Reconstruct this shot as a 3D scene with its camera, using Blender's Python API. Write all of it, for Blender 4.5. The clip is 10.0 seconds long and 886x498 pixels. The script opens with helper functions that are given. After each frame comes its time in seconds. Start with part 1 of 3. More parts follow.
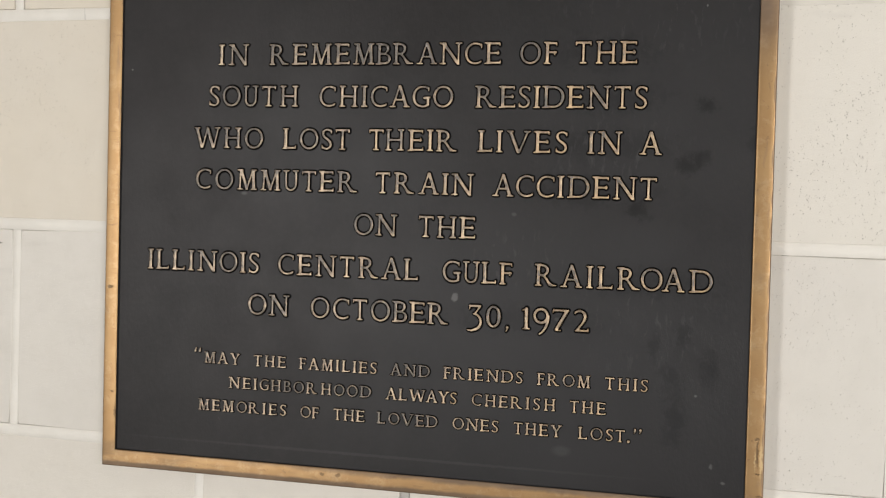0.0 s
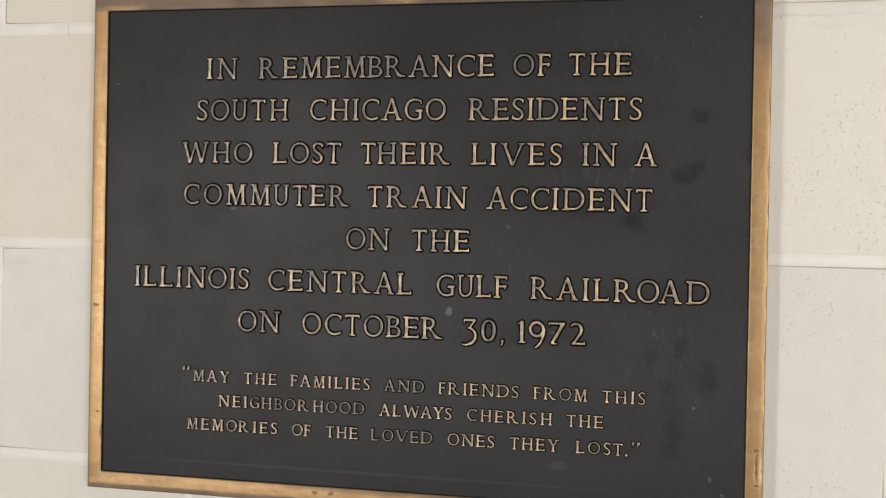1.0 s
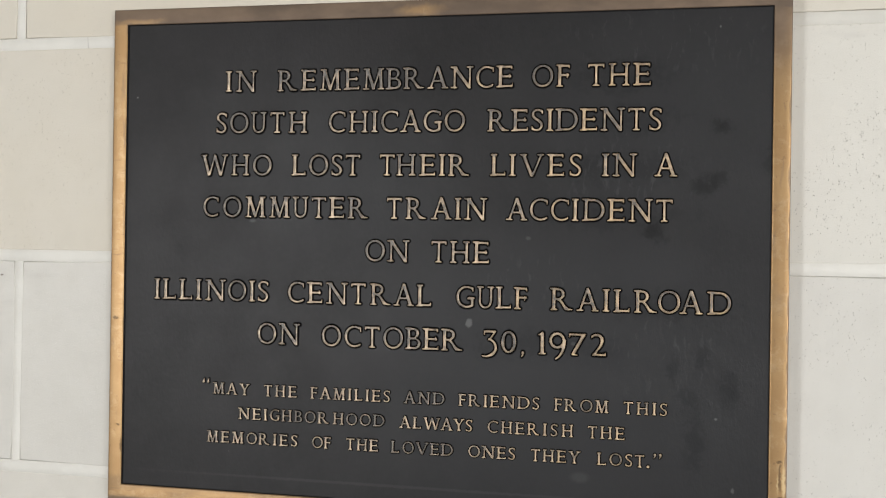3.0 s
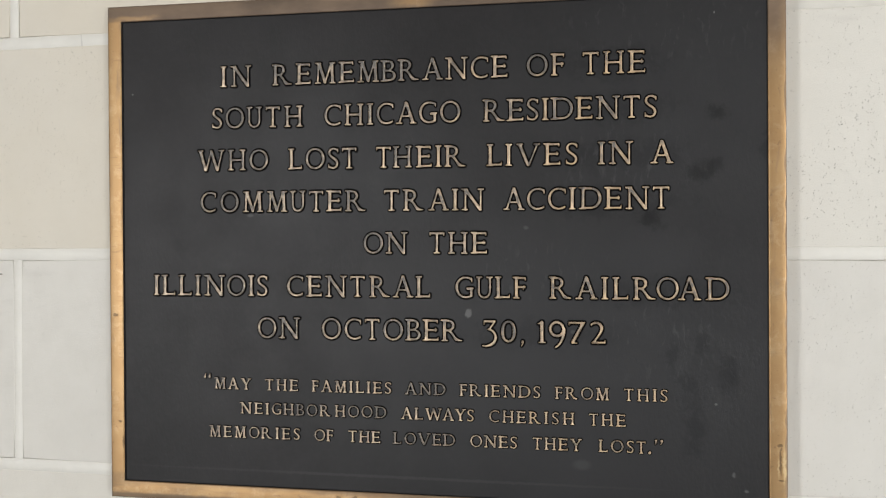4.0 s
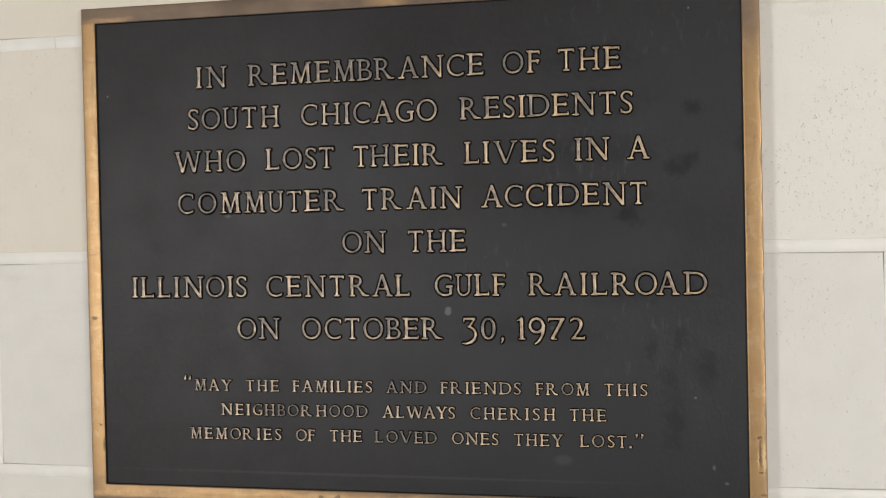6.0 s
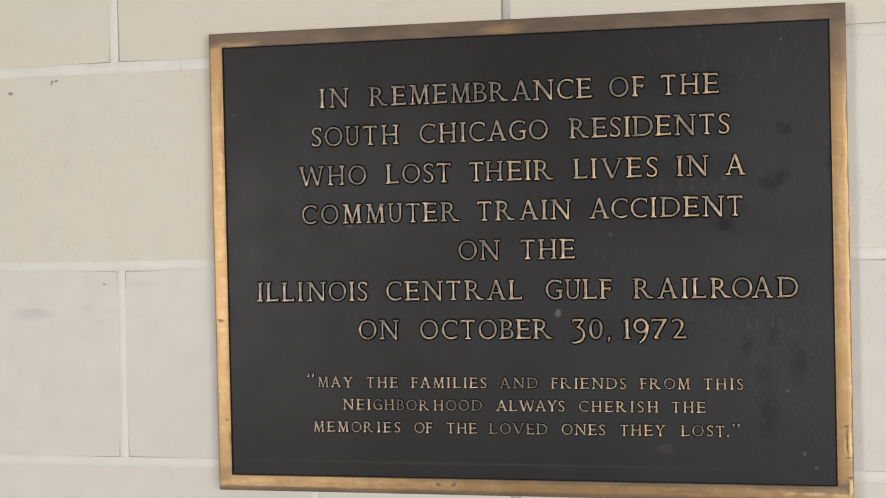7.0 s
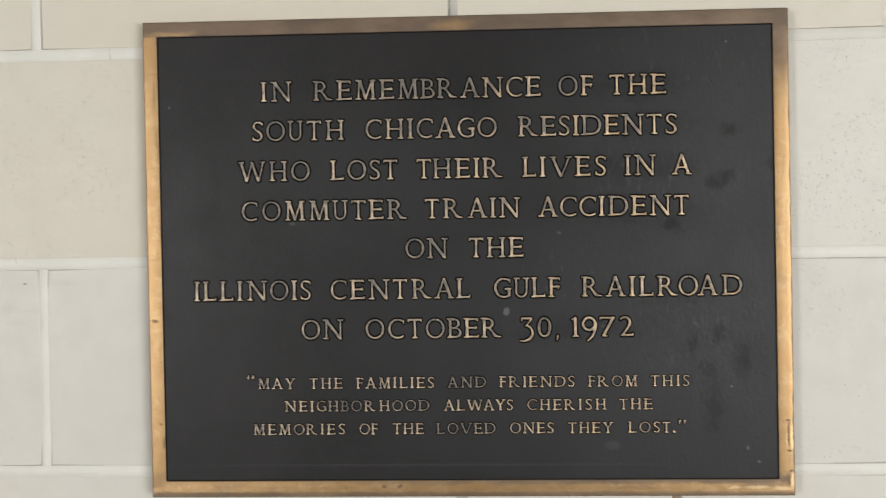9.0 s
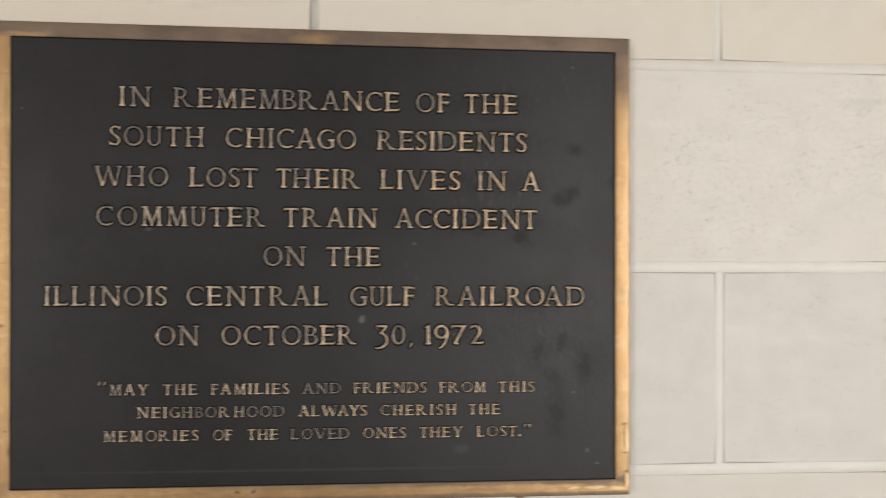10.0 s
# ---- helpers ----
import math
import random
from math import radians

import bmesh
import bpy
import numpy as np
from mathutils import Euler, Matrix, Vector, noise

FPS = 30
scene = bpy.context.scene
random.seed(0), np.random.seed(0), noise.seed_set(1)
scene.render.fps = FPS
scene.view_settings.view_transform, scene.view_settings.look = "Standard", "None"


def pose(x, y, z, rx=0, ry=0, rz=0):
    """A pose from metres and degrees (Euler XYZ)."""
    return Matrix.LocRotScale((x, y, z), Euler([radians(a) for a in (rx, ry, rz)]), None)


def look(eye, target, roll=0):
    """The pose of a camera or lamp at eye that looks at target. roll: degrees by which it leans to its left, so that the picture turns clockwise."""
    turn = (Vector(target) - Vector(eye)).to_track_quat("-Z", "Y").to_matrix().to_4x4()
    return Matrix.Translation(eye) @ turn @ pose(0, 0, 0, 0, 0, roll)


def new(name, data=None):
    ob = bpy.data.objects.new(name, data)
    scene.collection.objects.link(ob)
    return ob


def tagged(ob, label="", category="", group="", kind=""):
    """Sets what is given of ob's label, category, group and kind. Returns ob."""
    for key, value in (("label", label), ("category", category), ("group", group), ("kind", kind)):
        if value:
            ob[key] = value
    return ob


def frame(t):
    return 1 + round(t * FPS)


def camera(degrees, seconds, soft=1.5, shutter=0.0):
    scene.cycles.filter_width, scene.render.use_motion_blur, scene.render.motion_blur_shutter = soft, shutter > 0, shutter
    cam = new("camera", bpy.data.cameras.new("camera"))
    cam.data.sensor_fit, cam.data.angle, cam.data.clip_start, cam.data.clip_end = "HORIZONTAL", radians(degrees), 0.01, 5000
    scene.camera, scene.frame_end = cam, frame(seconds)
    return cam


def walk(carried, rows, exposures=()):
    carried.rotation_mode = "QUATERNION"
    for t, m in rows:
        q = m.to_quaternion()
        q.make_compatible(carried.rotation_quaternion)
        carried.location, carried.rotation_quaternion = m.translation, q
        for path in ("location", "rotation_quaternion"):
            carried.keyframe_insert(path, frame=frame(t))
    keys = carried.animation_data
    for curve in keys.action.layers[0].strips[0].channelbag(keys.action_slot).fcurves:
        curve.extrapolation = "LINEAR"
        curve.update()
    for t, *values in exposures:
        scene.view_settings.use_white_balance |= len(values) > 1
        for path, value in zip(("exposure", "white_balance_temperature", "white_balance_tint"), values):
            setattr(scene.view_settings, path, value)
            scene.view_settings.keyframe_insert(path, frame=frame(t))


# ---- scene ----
cam = camera(40.07, 10.0, soft=1.2, shutter=0.4)
# seconds, eye, point looked at, roll
PATH = [
    (0, (0.3276, -1.0281, 1.4382), (-0.2296, 0.8921, 1.3899), 1.65),
    (0.25, (0.3119, -1.0225, 1.4360), (-0.2068, 0.9085, 1.3892), 1.49),
    (0.5, (0.3028, -1.0216, 1.4336), (-0.1865, 0.9172, 1.3908), 1.33),
    (0.75, (0.2988, -1.0213, 1.4306), (-0.1877, 0.9184, 1.4045), 1.29),
    (1, (0.2990, -1.0258, 1.4282), (-0.1991, 0.9111, 1.4215), 1.23),
    (1.25, (0.3000, -1.0301, 1.4268), (-0.2127, 0.9030, 1.4439), 1.37),
    (1.5, (0.3036, -1.0358, 1.4262), (-0.2226, 0.8934, 1.4643), 1.50),
    (1.75, (0.2974, -1.0322, 1.4253), (-0.2261, 0.8977, 1.4647), 1.56),
    (2, (0.2936, -1.0312, 1.4250), (-0.2287, 0.8991, 1.4559), 1.41),
    (2.25, (0.2954, -1.0291, 1.4250), (-0.2274, 0.9012, 1.4542), 1.40),
    (2.5, (0.2973, -1.0284, 1.4253), (-0.2258, 0.9018, 1.4522), 1.12),
    (2.7, (0.2953, -1.0254, 1.4257), (-0.2262, 0.9053, 1.4474), 1.09),
    (3.8, (0.2931, -1.0277, 1.4309), (-0.2218, 0.9048, 1.4259), 0.08),
    (4, (0.2932, -1.0281, 1.4311), (-0.2220, 0.9044, 1.4224), -0.20),
    (4.25, (0.2927, -1.0266, 1.4293), (-0.2356, 0.9023, 1.4210), -0.21),
    (4.5, (0.2948, -1.0272, 1.4277), (-0.2236, 0.9044, 1.4157), -0.42),
    (4.75, (0.2975, -1.0246, 1.4280), (-0.2111, 0.9096, 1.4137), -0.37),
    (5, (0.3036, -1.0201, 1.4307), (-0.2097, 0.9127, 1.4083), -0.57),
    (5.2, (0.3066, -1.0135, 1.4360), (-0.2074, 0.9191, 1.4060), -0.60),
    (6.3, (0.2708, -1.0552, 1.4354), (-0.1951, 0.8897, 1.4258), -1.02),
    (6.4, (0.2556, -1.0711, 1.4360), (-0.2052, 0.8751, 1.4300), -0.96),
    (6.5, (0.2350, -1.0915, 1.4373), (-0.2081, 0.8587, 1.4267), -1.14),
    (6.75, (0.1921, -1.1312, 1.4399), (-0.2205, 0.8258, 1.4331), -1.00),
    (7, (0.1729, -1.1567, 1.4408), (-0.2332, 0.8016, 1.4284), -1.09),
    (7.25, (0.1715, -1.1758, 1.4397), (-0.2238, 0.7847, 1.4305), -0.90),
    (7.5, (0.1720, -1.1879, 1.4383), (-0.2083, 0.7755, 1.4181), -0.88),
    (7.75, (0.1725, -1.1631, 1.4381), (-0.1776, 0.8060, 1.4211), -0.57),
    (8, (0.1709, -1.1308, 1.4376), (-0.1568, 0.8421, 1.4181), -0.45),
    (8.25, (0.1662, -1.1224, 1.4346), (-0.1470, 0.8526, 1.4000), -0.19),
    (8.5, (0.1543, -1.1290, 1.4326), (-0.1523, 0.8473, 1.4134), -0.06),
    (8.75, (0.1176, -1.1356, 1.4358), (-0.1289, 0.8491, 1.4283), -0.46),
    (9, (0.0692, -1.1561, 1.4392), (-0.0746, 0.8386, 1.4247), -0.94),
    (9.1, (0.0466, -1.1522, 1.4388), (-0.0396, 0.8458, 1.4201), -0.92),
    (9.2, (0.0259, -1.1531, 1.4378), (0.0008, 0.8467, 1.4197), -0.93),
    (9.3, (0.0083, -1.1541, 1.4363), (0.0337, 0.8456, 1.4169), -0.76),
    (9.4, (-0.0039, -1.1515, 1.4346), (0.0606, 0.8474, 1.4138), -0.51),
    (9.5, (-0.0085, -1.1530, 1.4328), (0.0814, 0.8449, 1.4130), -0.60),
    (9.6, (-0.0083, -1.1577, 1.4312), (0.0995, 0.8394, 1.4206), -0.57),
    (9.7, (-0.0075, -1.1708, 1.4296), (0.1193, 0.8251, 1.4281), -0.42),
    (9.8, (-0.0066, -1.1775, 1.4281), (0.1466, 0.8166, 1.4373), -0.35),
    (9.9, (-0.0055, -1.1823, 1.4269), (0.1768, 0.8093, 1.4443), -0.08),
    (10, (-0.0044, -1.1884, 1.4256), (0.2134, 0.7996, 1.4490), 0.15),
]
# seconds, stops, white balance: the picture drifts from warm to cool and back
TONE = [(0, 0.12, 6480, 11), (1, 0.12, 6480, 11), (2.5, 0.12, 6180, 9), (4.5, 0.09, 6180, 9), (6.5, 0.06, 6360, 11), (7.5, 0.02, 6330, 9), (9, 0.05, 6280, 8), (9.5, 0.04, 6400, 10), (10, -0.02, 6560, 12)]
walk(cam, [(t, look(eye, target, roll)) for t, eye, target, roll in PATH], TONE)

# ---- light: lamps in two added, unseen openings across the hall, behind the camera ----
world = bpy.data.worlds.new("sky")
scene.world = world
world.use_nodes = True
sky = world.node_tree.nodes.new("ShaderNodeTexSky")
sky.sky_type, sky.sun_disc = "NISHITA", False
sky.sun_elevation, sky.sun_rotation = radians(50), radians(200)
background = world.node_tree.nodes["Background"]
background.inputs["Strength"].default_value = 0.1
world.node_tree.links.new(sky.outputs[0], background.inputs["Color"])

OPENINGS, OPEN_Z, BACK_Y = ((-2.14, -1.40), (1.14, 2.9)), (0.65, 2.0), -3.6


def area_lamp(name, eye, target, wide, high, power, colour):
    data = bpy.data.lights.new(name, "AREA")
    data.shape, data.size, data.size_y, data.energy, data.color = "RECTANGLE", wide, high, power, colour
    ob = new(name, data)
    ob.matrix_world = look(eye, target)
    return ob


for (x0, x1), power in zip(OPENINGS, (45.5, 89)):
    area_lamp("opening_lamp", ((x0 + x1) / 2, BACK_Y - 0.05, sum(OPEN_Z) / 2), (0, 0, 1.45), x1 - x0 - 0.05, OPEN_Z[1] - OPEN_Z[0] - 0.05, power, (1.0, 0.972, 0.945))


# ---- materials ----
class Nodes:
    """A small builder for node materials."""

    def __init__(self, name):
        self.material = bpy.data.materials.new(name)
        self.material.use_nodes = True
        self.tree = self.material.node_tree
        self.surface = self.tree.nodes["Principled BSDF"]

    def put(self, socket, value):
        if isinstance(value, bpy.types.NodeSocket):
            self.tree.links.new(value, socket)
        elif isinstance(value, tuple) and len(value) == 3 and socket.type == "RGBA":
            socket.default_value = (*value, 1)
        else:
            socket.default_value = value

    def set(self, **values):
        names = {"colour": "Base Color", "rough": "Roughness", "metal": "Metallic", "normal": "Normal", "gloss": "Specular IOR Level"}
        for key, value in values.items():
            self.put(self.surface.inputs[names[key]], value)
        return self.material

    def place(self, kind="Object"):
        return self.tree.nodes.new("ShaderNodeTexCoord").outputs[kind]

    def world_place(self):
        return self.tree.nodes.new("ShaderNodeNewGeometry").outputs["Position"]

    def info(self, kind):
        return self.tree.nodes.new("ShaderNodeObjectInfo").outputs[kind]

    def maths(self, kind, a, b=0.0, clamp=False):
        node = self.tree.nodes.new("ShaderNodeMath")
        node.operation, node.use_clamp = kind, clamp
        self.put(node.inputs[0], a), self.put(node.inputs[1], b)
        return node.outputs[0]

    def stretch(self, vector, scale, shift=(0, 0, 0)):
        node = self.tree.nodes.new("ShaderNodeMapping")
        self.put(node.inputs["Vector"], vector)
        self.put(node.inputs["Scale"], scale)
        self.put(node.inputs["Location"], shift)
        return node.outputs[0]

    def noise(self, vector, scale, detail=4.0, rough=0.55, colour=False):
        node = self.tree.nodes.new("ShaderNodeTexNoise")
        self.put(node.inputs["Vector"], vector)
        node.inputs["Scale"].default_value, node.inputs["Detail"].default_value, node.inputs["Roughness"].default_value = scale, detail, rough
        return node.outputs["Color" if colour else "Fac"]

    def cells(self, vector, scale, output="Distance"):
        node = self.tree.nodes.new("ShaderNodeTexVoronoi")
        self.put(node.inputs["Vector"], vector)
        node.inputs["Scale"].default_value = scale
        return node.outputs[output]

    def span(self, value, low, high, out_low=0.0, out_high=1.0):
        node = self.tree.nodes.new("ShaderNodeMapRange")
        node.interpolation_type = "SMOOTHSTEP"
        for n, v in enumerate((value, low, high, out_low, out_high)):
            self.put(node.inputs[n], v)
        return node.outputs[0]

    def mix(self, factor, a, b):
        node = self.tree.nodes.new("ShaderNodeMix")
        node.data_type = "RGBA"
        self.put(node.inputs["Factor"], factor)
        self.put(node.inputs[6], a), self.put(node.inputs[7], b)
        return node.outputs[2]

    def bump(self, height, depth, normal=None):
        node = self.tree.nodes.new("ShaderNodeBump")
        node.inputs["Distance"].default_value = depth
        self.put(node.inputs["Height"], height)
        if normal is not None:
            self.put(node.inputs["Normal"], normal)
        return node.outputs[0]

    def split(self, vector):
        node = self.tree.nodes.new("ShaderNodeSeparateXYZ")
        self.put(node.inputs[0], vector)
        return node.outputs

    def patch(self, vector, x, z, wide, high, soft=0.5):
        """1 inside a soft oval on the xz plane, 0 outside."""
        near = self.tree.nodes.new("ShaderNodeVectorMath")
        near.operation = "LENGTH"
        self.put(near.inputs[0], self.stretch(vector, (1 / wide, 0, 1 / high), (-x / wide, 0, -z / high)))
        return self.span(near.outputs["Value"], 1 + soft, 1 - soft)

    def wobble(self, vector, scale, amount):
        """The place, pushed about by noise, for uneven outlines."""
        push = self.tree.nodes.new("ShaderNodeVectorMath")
        push.operation = "MULTIPLY_ADD"
        self.put(push.inputs[0], self.noise(vector, scale, 3, colour=True))
        self.put(push.inputs[1], (amount, amount, amount))
        self.put(push.inputs[2], vector)
        back = self.tree.nodes.new("ShaderNodeVectorMath")
        back.operation = "SUBTRACT"
        self.put(back.inputs[0], push.outputs[0])
        self.put(back.inputs[1], (amount / 2, amount / 2, amount / 2))
        return back.outputs[0]


def block_material():
    """Painted ground-face concrete block: eggshell paint that leaves small pits open."""
    n = Nodes("painted_block")
    p, pick = n.world_place(), n.info("Random")
    tone = n.noise(p, 3.0, 3)
    mottle = n.noise(p, 38.0, 5)
    colour = n.mix(n.span(tone, 0.3, 0.7), (0.66, 0.637, 0.585), (0.70, 0.677, 0.625))
    colour = n.mix(n.span(mottle, 0.35, 0.75, 0, 0.35), colour, (0.615, 0.595, 0.545))
    colour = n.mix(n.maths("MULTIPLY", pick, 0.3), colour, (0.60, 0.585, 0.545))
    # upper courses tinted creamier: the dimmer, yellower light there put into the colour
    _, cream, lighten = n.split(n.info("Color"))
    colour = n.mix(n.maths("MULTIPLY", cream, n.span(n.noise(p, 4.5, 3), 0.25, 0.75, 0.55, 1.0)), colour, (0.685, 0.625, 0.517))
    colour = n.mix(lighten, colour, (0.76, 0.730, 0.650))
    # open pits, thick on some blocks and few on others
    amount = n.split(n.info("Color"))[0]
    rare = n.maths("MULTIPLY", n.span(n.noise(p, 16.0, 3), 0.30, 0.56), amount)
    size = n.maths("MULTIPLY", rare, n.span(n.noise(p, 210.0, 2), 0.42, 0.60))
    pits = n.maths("LESS_THAN", n.cells(n.wobble(n.stretch(p, (1, 1, 0.8)), 1100, 0.0022), 600.0), n.maths("MULTIPLY", size, 0.20))
    wide = n.maths("MULTIPLY", rare, n.span(n.noise(p, 90.0, 1), 0.57, 0.64))
    specks = n.maths("LESS_THAN", n.cells(n.wobble(p, 900, 0.004), 110.0), n.maths("MULTIPLY", wide, 0.035))
    holes = n.maths("MAXIMUM", pits, specks)
    chips = None
    rough_place = n.wobble(p, 300, 0.006)
    for x, z, wide_, high in ((-0.4794, 1.6135, 0.0009, 0.0028), (-0.4745, 1.6150, 0.0022, 0.001), (-0.5268, 1.6042, 0.0028, 0.0016), (-0.4248, 1.4030, 0.0016, 0.001)):
        chip = n.patch(rough_place, x, z, wide_, high, 0.25)
        chips = chip if chips is None else n.maths("MAXIMUM", chips, chip)
    colour = n.mix(n.maths("MULTIPLY", chips, 0.8), colour, (0.18, 0.14, 0.11))
    smear = n.maths("MULTIPLY", n.patch(n.wobble(p, 40, 0.012), -0.508, 1.373, 0.022, 0.005, 0.6), 0.35)
    colour = n.mix(smear, colour, (0.46, 0.44, 0.42))
    colour = n.mix(n.maths("MULTIPLY", holes, 0.62), colour, (0.24, 0.22, 0.19))
    scuff = n.maths("MULTIPLY", n.span(n.noise(n.stretch(p, (6, 6, 30)), 1.0, 5), 0.62, 0.72), 0.25)
    colour = n.mix(scuff, colour, (0.52, 0.49, 0.45))
    grain = n.bump(n.noise(p, 900.0, 3), 0.0002)
    waves = n.bump(n.noise(p, 60.0, 4), 0.0007, grain)
    normal = n.bump(n.maths("SUBTRACT", 1.0, holes), 0.0008, waves)
    return n.set(colour=colour, rough=n.span(mottle, 0.3, 0.7, 0.42, 0.6), normal=normal, gloss=0.4)


def mortar_material(name, light, dark):
    n = Nodes(name)
    p = n.world_place()
    colour = n.mix(n.span(n.noise(p, 25.0, 4), 0.35, 0.7), light, dark)
    lines = n.span(n.noise(n.stretch(p, (190, 30, 12)), 1.0, 2), 0.69, 0.72)
    colour = n.mix(n.maths("MULTIPLY", lines, 0.5), colour, (0.45, 0.43, 0.4))
    normal = n.bump(n.noise(p, 180.0, 4), 0.0005)
    return n.set(colour=colour, rough=0.5, normal=normal, gloss=0.4)


def panel_material():
    """Dark lacquered cast bronze with a fine leathery grain, wipe marks and a few old spots."""
    n = Nodes("dark_bronze_field")
    p = n.place()
    loose = n.wobble(n.wobble(p, 70, 0.016), 230, 0.010)
    colour = n.mix(n.span(n.noise(p, 9.0, 4), 0.35, 0.68), (0.0122, 0.0112, 0.0117), (0.0158, 0.0146, 0.0151))
    # faint haze, plus broad patches that put the right side's brighter sheen into colour
    haze_sheen = n.span(n.noise(n.stretch(p, (9, 9, 5)), 1.0, 5), 0.45, 0.75)
    haze_sheen = n.maths("MAXIMUM", n.maths("MULTIPLY", haze_sheen, 0.07), n.maths("MULTIPLY", n.patch(n.wobble(p, 25, 0.03), 0.19, -0.005, 0.06, 0.032, 0.7), 0.6))
    haze_sheen = n.maths("MAXIMUM", haze_sheen, n.maths("MULTIPLY", n.patch(n.wobble(p, 9, 0.1), 0.14, -0.10, 0.17, 0.13, 0.8), 0.7))
    haze_sheen = n.maths("MAXIMUM", haze_sheen, n.maths("MULTIPLY", n.patch(n.wobble(p, 8, 0.08), 0.21, 0.11, 0.13, 0.12, 0.8), 0.5))
    haze_sheen = n.maths("MAXIMUM", haze_sheen, n.maths("MULTIPLY", n.patch(n.wobble(p, 10, 0.06), -0.05, 0.065, 0.10, 0.06, 0.8), 0.4))
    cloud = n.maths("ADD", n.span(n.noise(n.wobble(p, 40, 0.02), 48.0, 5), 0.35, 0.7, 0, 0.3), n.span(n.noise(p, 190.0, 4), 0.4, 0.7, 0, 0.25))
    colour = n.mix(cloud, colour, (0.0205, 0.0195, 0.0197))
    colour = n.mix(haze_sheen, colour, (0.026, 0.0265, 0.0285))
    dark = None
    for x, z, wide, high in ((0.248, 0.113, 0.006, 0.006), (0.233, 0.063, 0.009, 0.007), (0.243, 0.070, 0.007, 0.006), (0.195, 0.026, 0.008, 0.009),
                             (0.258, -0.101, 0.009, 0.013), (0.235, -0.077, 0.007, 0.008), (0.212, -0.087, 0.005, 0.012), (0.226, -0.112, 0.008, 0.011),
                             (0.230, -0.146, 0.008, 0.024), (0.290, 0.085, 0.006, 0.012)):
        spot = n.patch(loose, x, z, wide * 1.1, high * 1.1, 0.9)
        dark = spot if dark is None else n.maths("MAXIMUM", dark, spot)
    for x, z, wide, high in ((0.165, 0.156, 0.045, 0.017), (0.175, 0.118, 0.045, 0.014), (0.165, 0.080, 0.065, 0.015), (0.150, 0.041, 0.075, 0.014), (0.20, -0.034, 0.07, 0.014), (0.10, -0.07, 0.07, 0.013)):
        dark = n.maths("MAXIMUM", dark, n.maths("MULTIPLY", n.patch(loose, x, z, wide, high, 0.7), 0.75))
    dark = n.maths("MULTIPLY", dark, n.span(n.maths("ADD", dark, n.span(n.noise(n.wobble(p, 60, 0.01), 110.0, 6, 0.7), 0.3, 0.7, -0.5, 0.5)), 0.25, 0.75, 0.15, 1.0))
    wipe = None
    for x, z, wide, high in ((0.205, 0.185, 0.07, 0.025), (0.175, 0.075, 0.05, 0.03), (0.20, -0.075, 0.055, 0.035), (0.10, -0.02, 0.05, 0.02)):
        spot = n.patch(loose, x, z, wide, high, 0.8)
        wipe = spot if wipe is None else n.maths("MAXIMUM", wipe, spot)
    wipe = n.maths("MULTIPLY", wipe, n.span(n.noise(n.stretch(n.wobble(p, 60, 0.01), (260, 260, 55)), 1.0, 4), 0.56, 0.72, 0, 0.5))
    colour = n.mix(wipe, colour, (0.055, 0.055, 0.057))
    colour = n.mix(n.maths("MULTIPLY", dark, 0.04), colour, (0.008, 0.0075, 0.0077))
    for x, z, wide, high in ((0.248, 0.113, 0.007, 0.006), (0.232, 0.063, 0.010, 0.006), (0.243, 0.070, 0.008, 0.006), (0.195, 0.026, 0.009, 0.008)):
        colour = n.mix(n.maths("MULTIPLY", n.patch(loose, x, z, wide, high, 0.8), 0.4), colour, (0.006, 0.0055, 0.0055))
    pale = n.maths("MULTIPLY", n.patch(n.wobble(p, 150, 0.004), 0.040, -0.0535, 0.0026, 0.0038, 0.35), 0.75)
    for x, z, wide, high, much in ((0.137, -0.179, 0.007, 0.004, 0.16), (0.261, -0.182, 0.0012, 0.002, 0.5), (0.271, -0.195, 0.002, 0.001, 0.5), (-0.162, 0.0325, 0.003, 0.0015, 0.35),
                                   (-0.279, 0.1455, 0.0008, 0.0008, 1.0), (0.246, 0.194, 0.0006, 0.001, 1.0), (0.09, 0.02, 0.002, 0.0015, 0.3), (0.247, -0.125, 0.001, 0.001, 0.6),
                                   (-0.03, -0.197, 0.2, 0.0012, 0.10), (0.13, -0.068, 0.002, 0.0015, 0.3)):
        pale = n.maths("MAXIMUM", pale, n.maths("MULTIPLY", n.patch(n.wobble(p, 200, 0.002), x, z, wide, high), much))
    colour = n.mix(pale, colour, (0.12, 0.12, 0.12))
    flecks = n.maths("LESS_THAN", n.cells(p, 55.0), n.maths("MULTIPLY", n.span(n.noise(p, 17.0, 1), 0.6, 0.7), 0.03))
    colour = n.mix(n.maths("MULTIPLY", flecks, 0.4), colour, (0.2, 0.2, 0.2))
    leather = n.bump(n.noise(n.stretch(p, (1, 1, 0.6)), 420.0, 4), 0.00014)
    streaks = n.bump(n.noise(n.stretch(p, (160, 160, 25)), 1.0, 3), 0.00005, leather)
    # the skin is crazed where it was scrubbed
    rubbed = n.maths("MAXIMUM", n.patch(n.wobble(p, 20, 0.05), 0.225, -0.085, 0.085, 0.06, 0.6), n.maths("MULTIPLY", n.patch(n.wobble(p, 20, 0.05), 0.21, 0.11, 0.08, 0.09, 0.6), 0.7))
    rubbed = n.maths("MULTIPLY", rubbed, n.span(n.noise(p, 42.0, 3), 0.42, 0.62, 0.15, 1.0))
    skin = n.noise(n.stretch(n.wobble(p, 90, 0.012), (520, 520, 170)), 1.0, 4, 0.65)
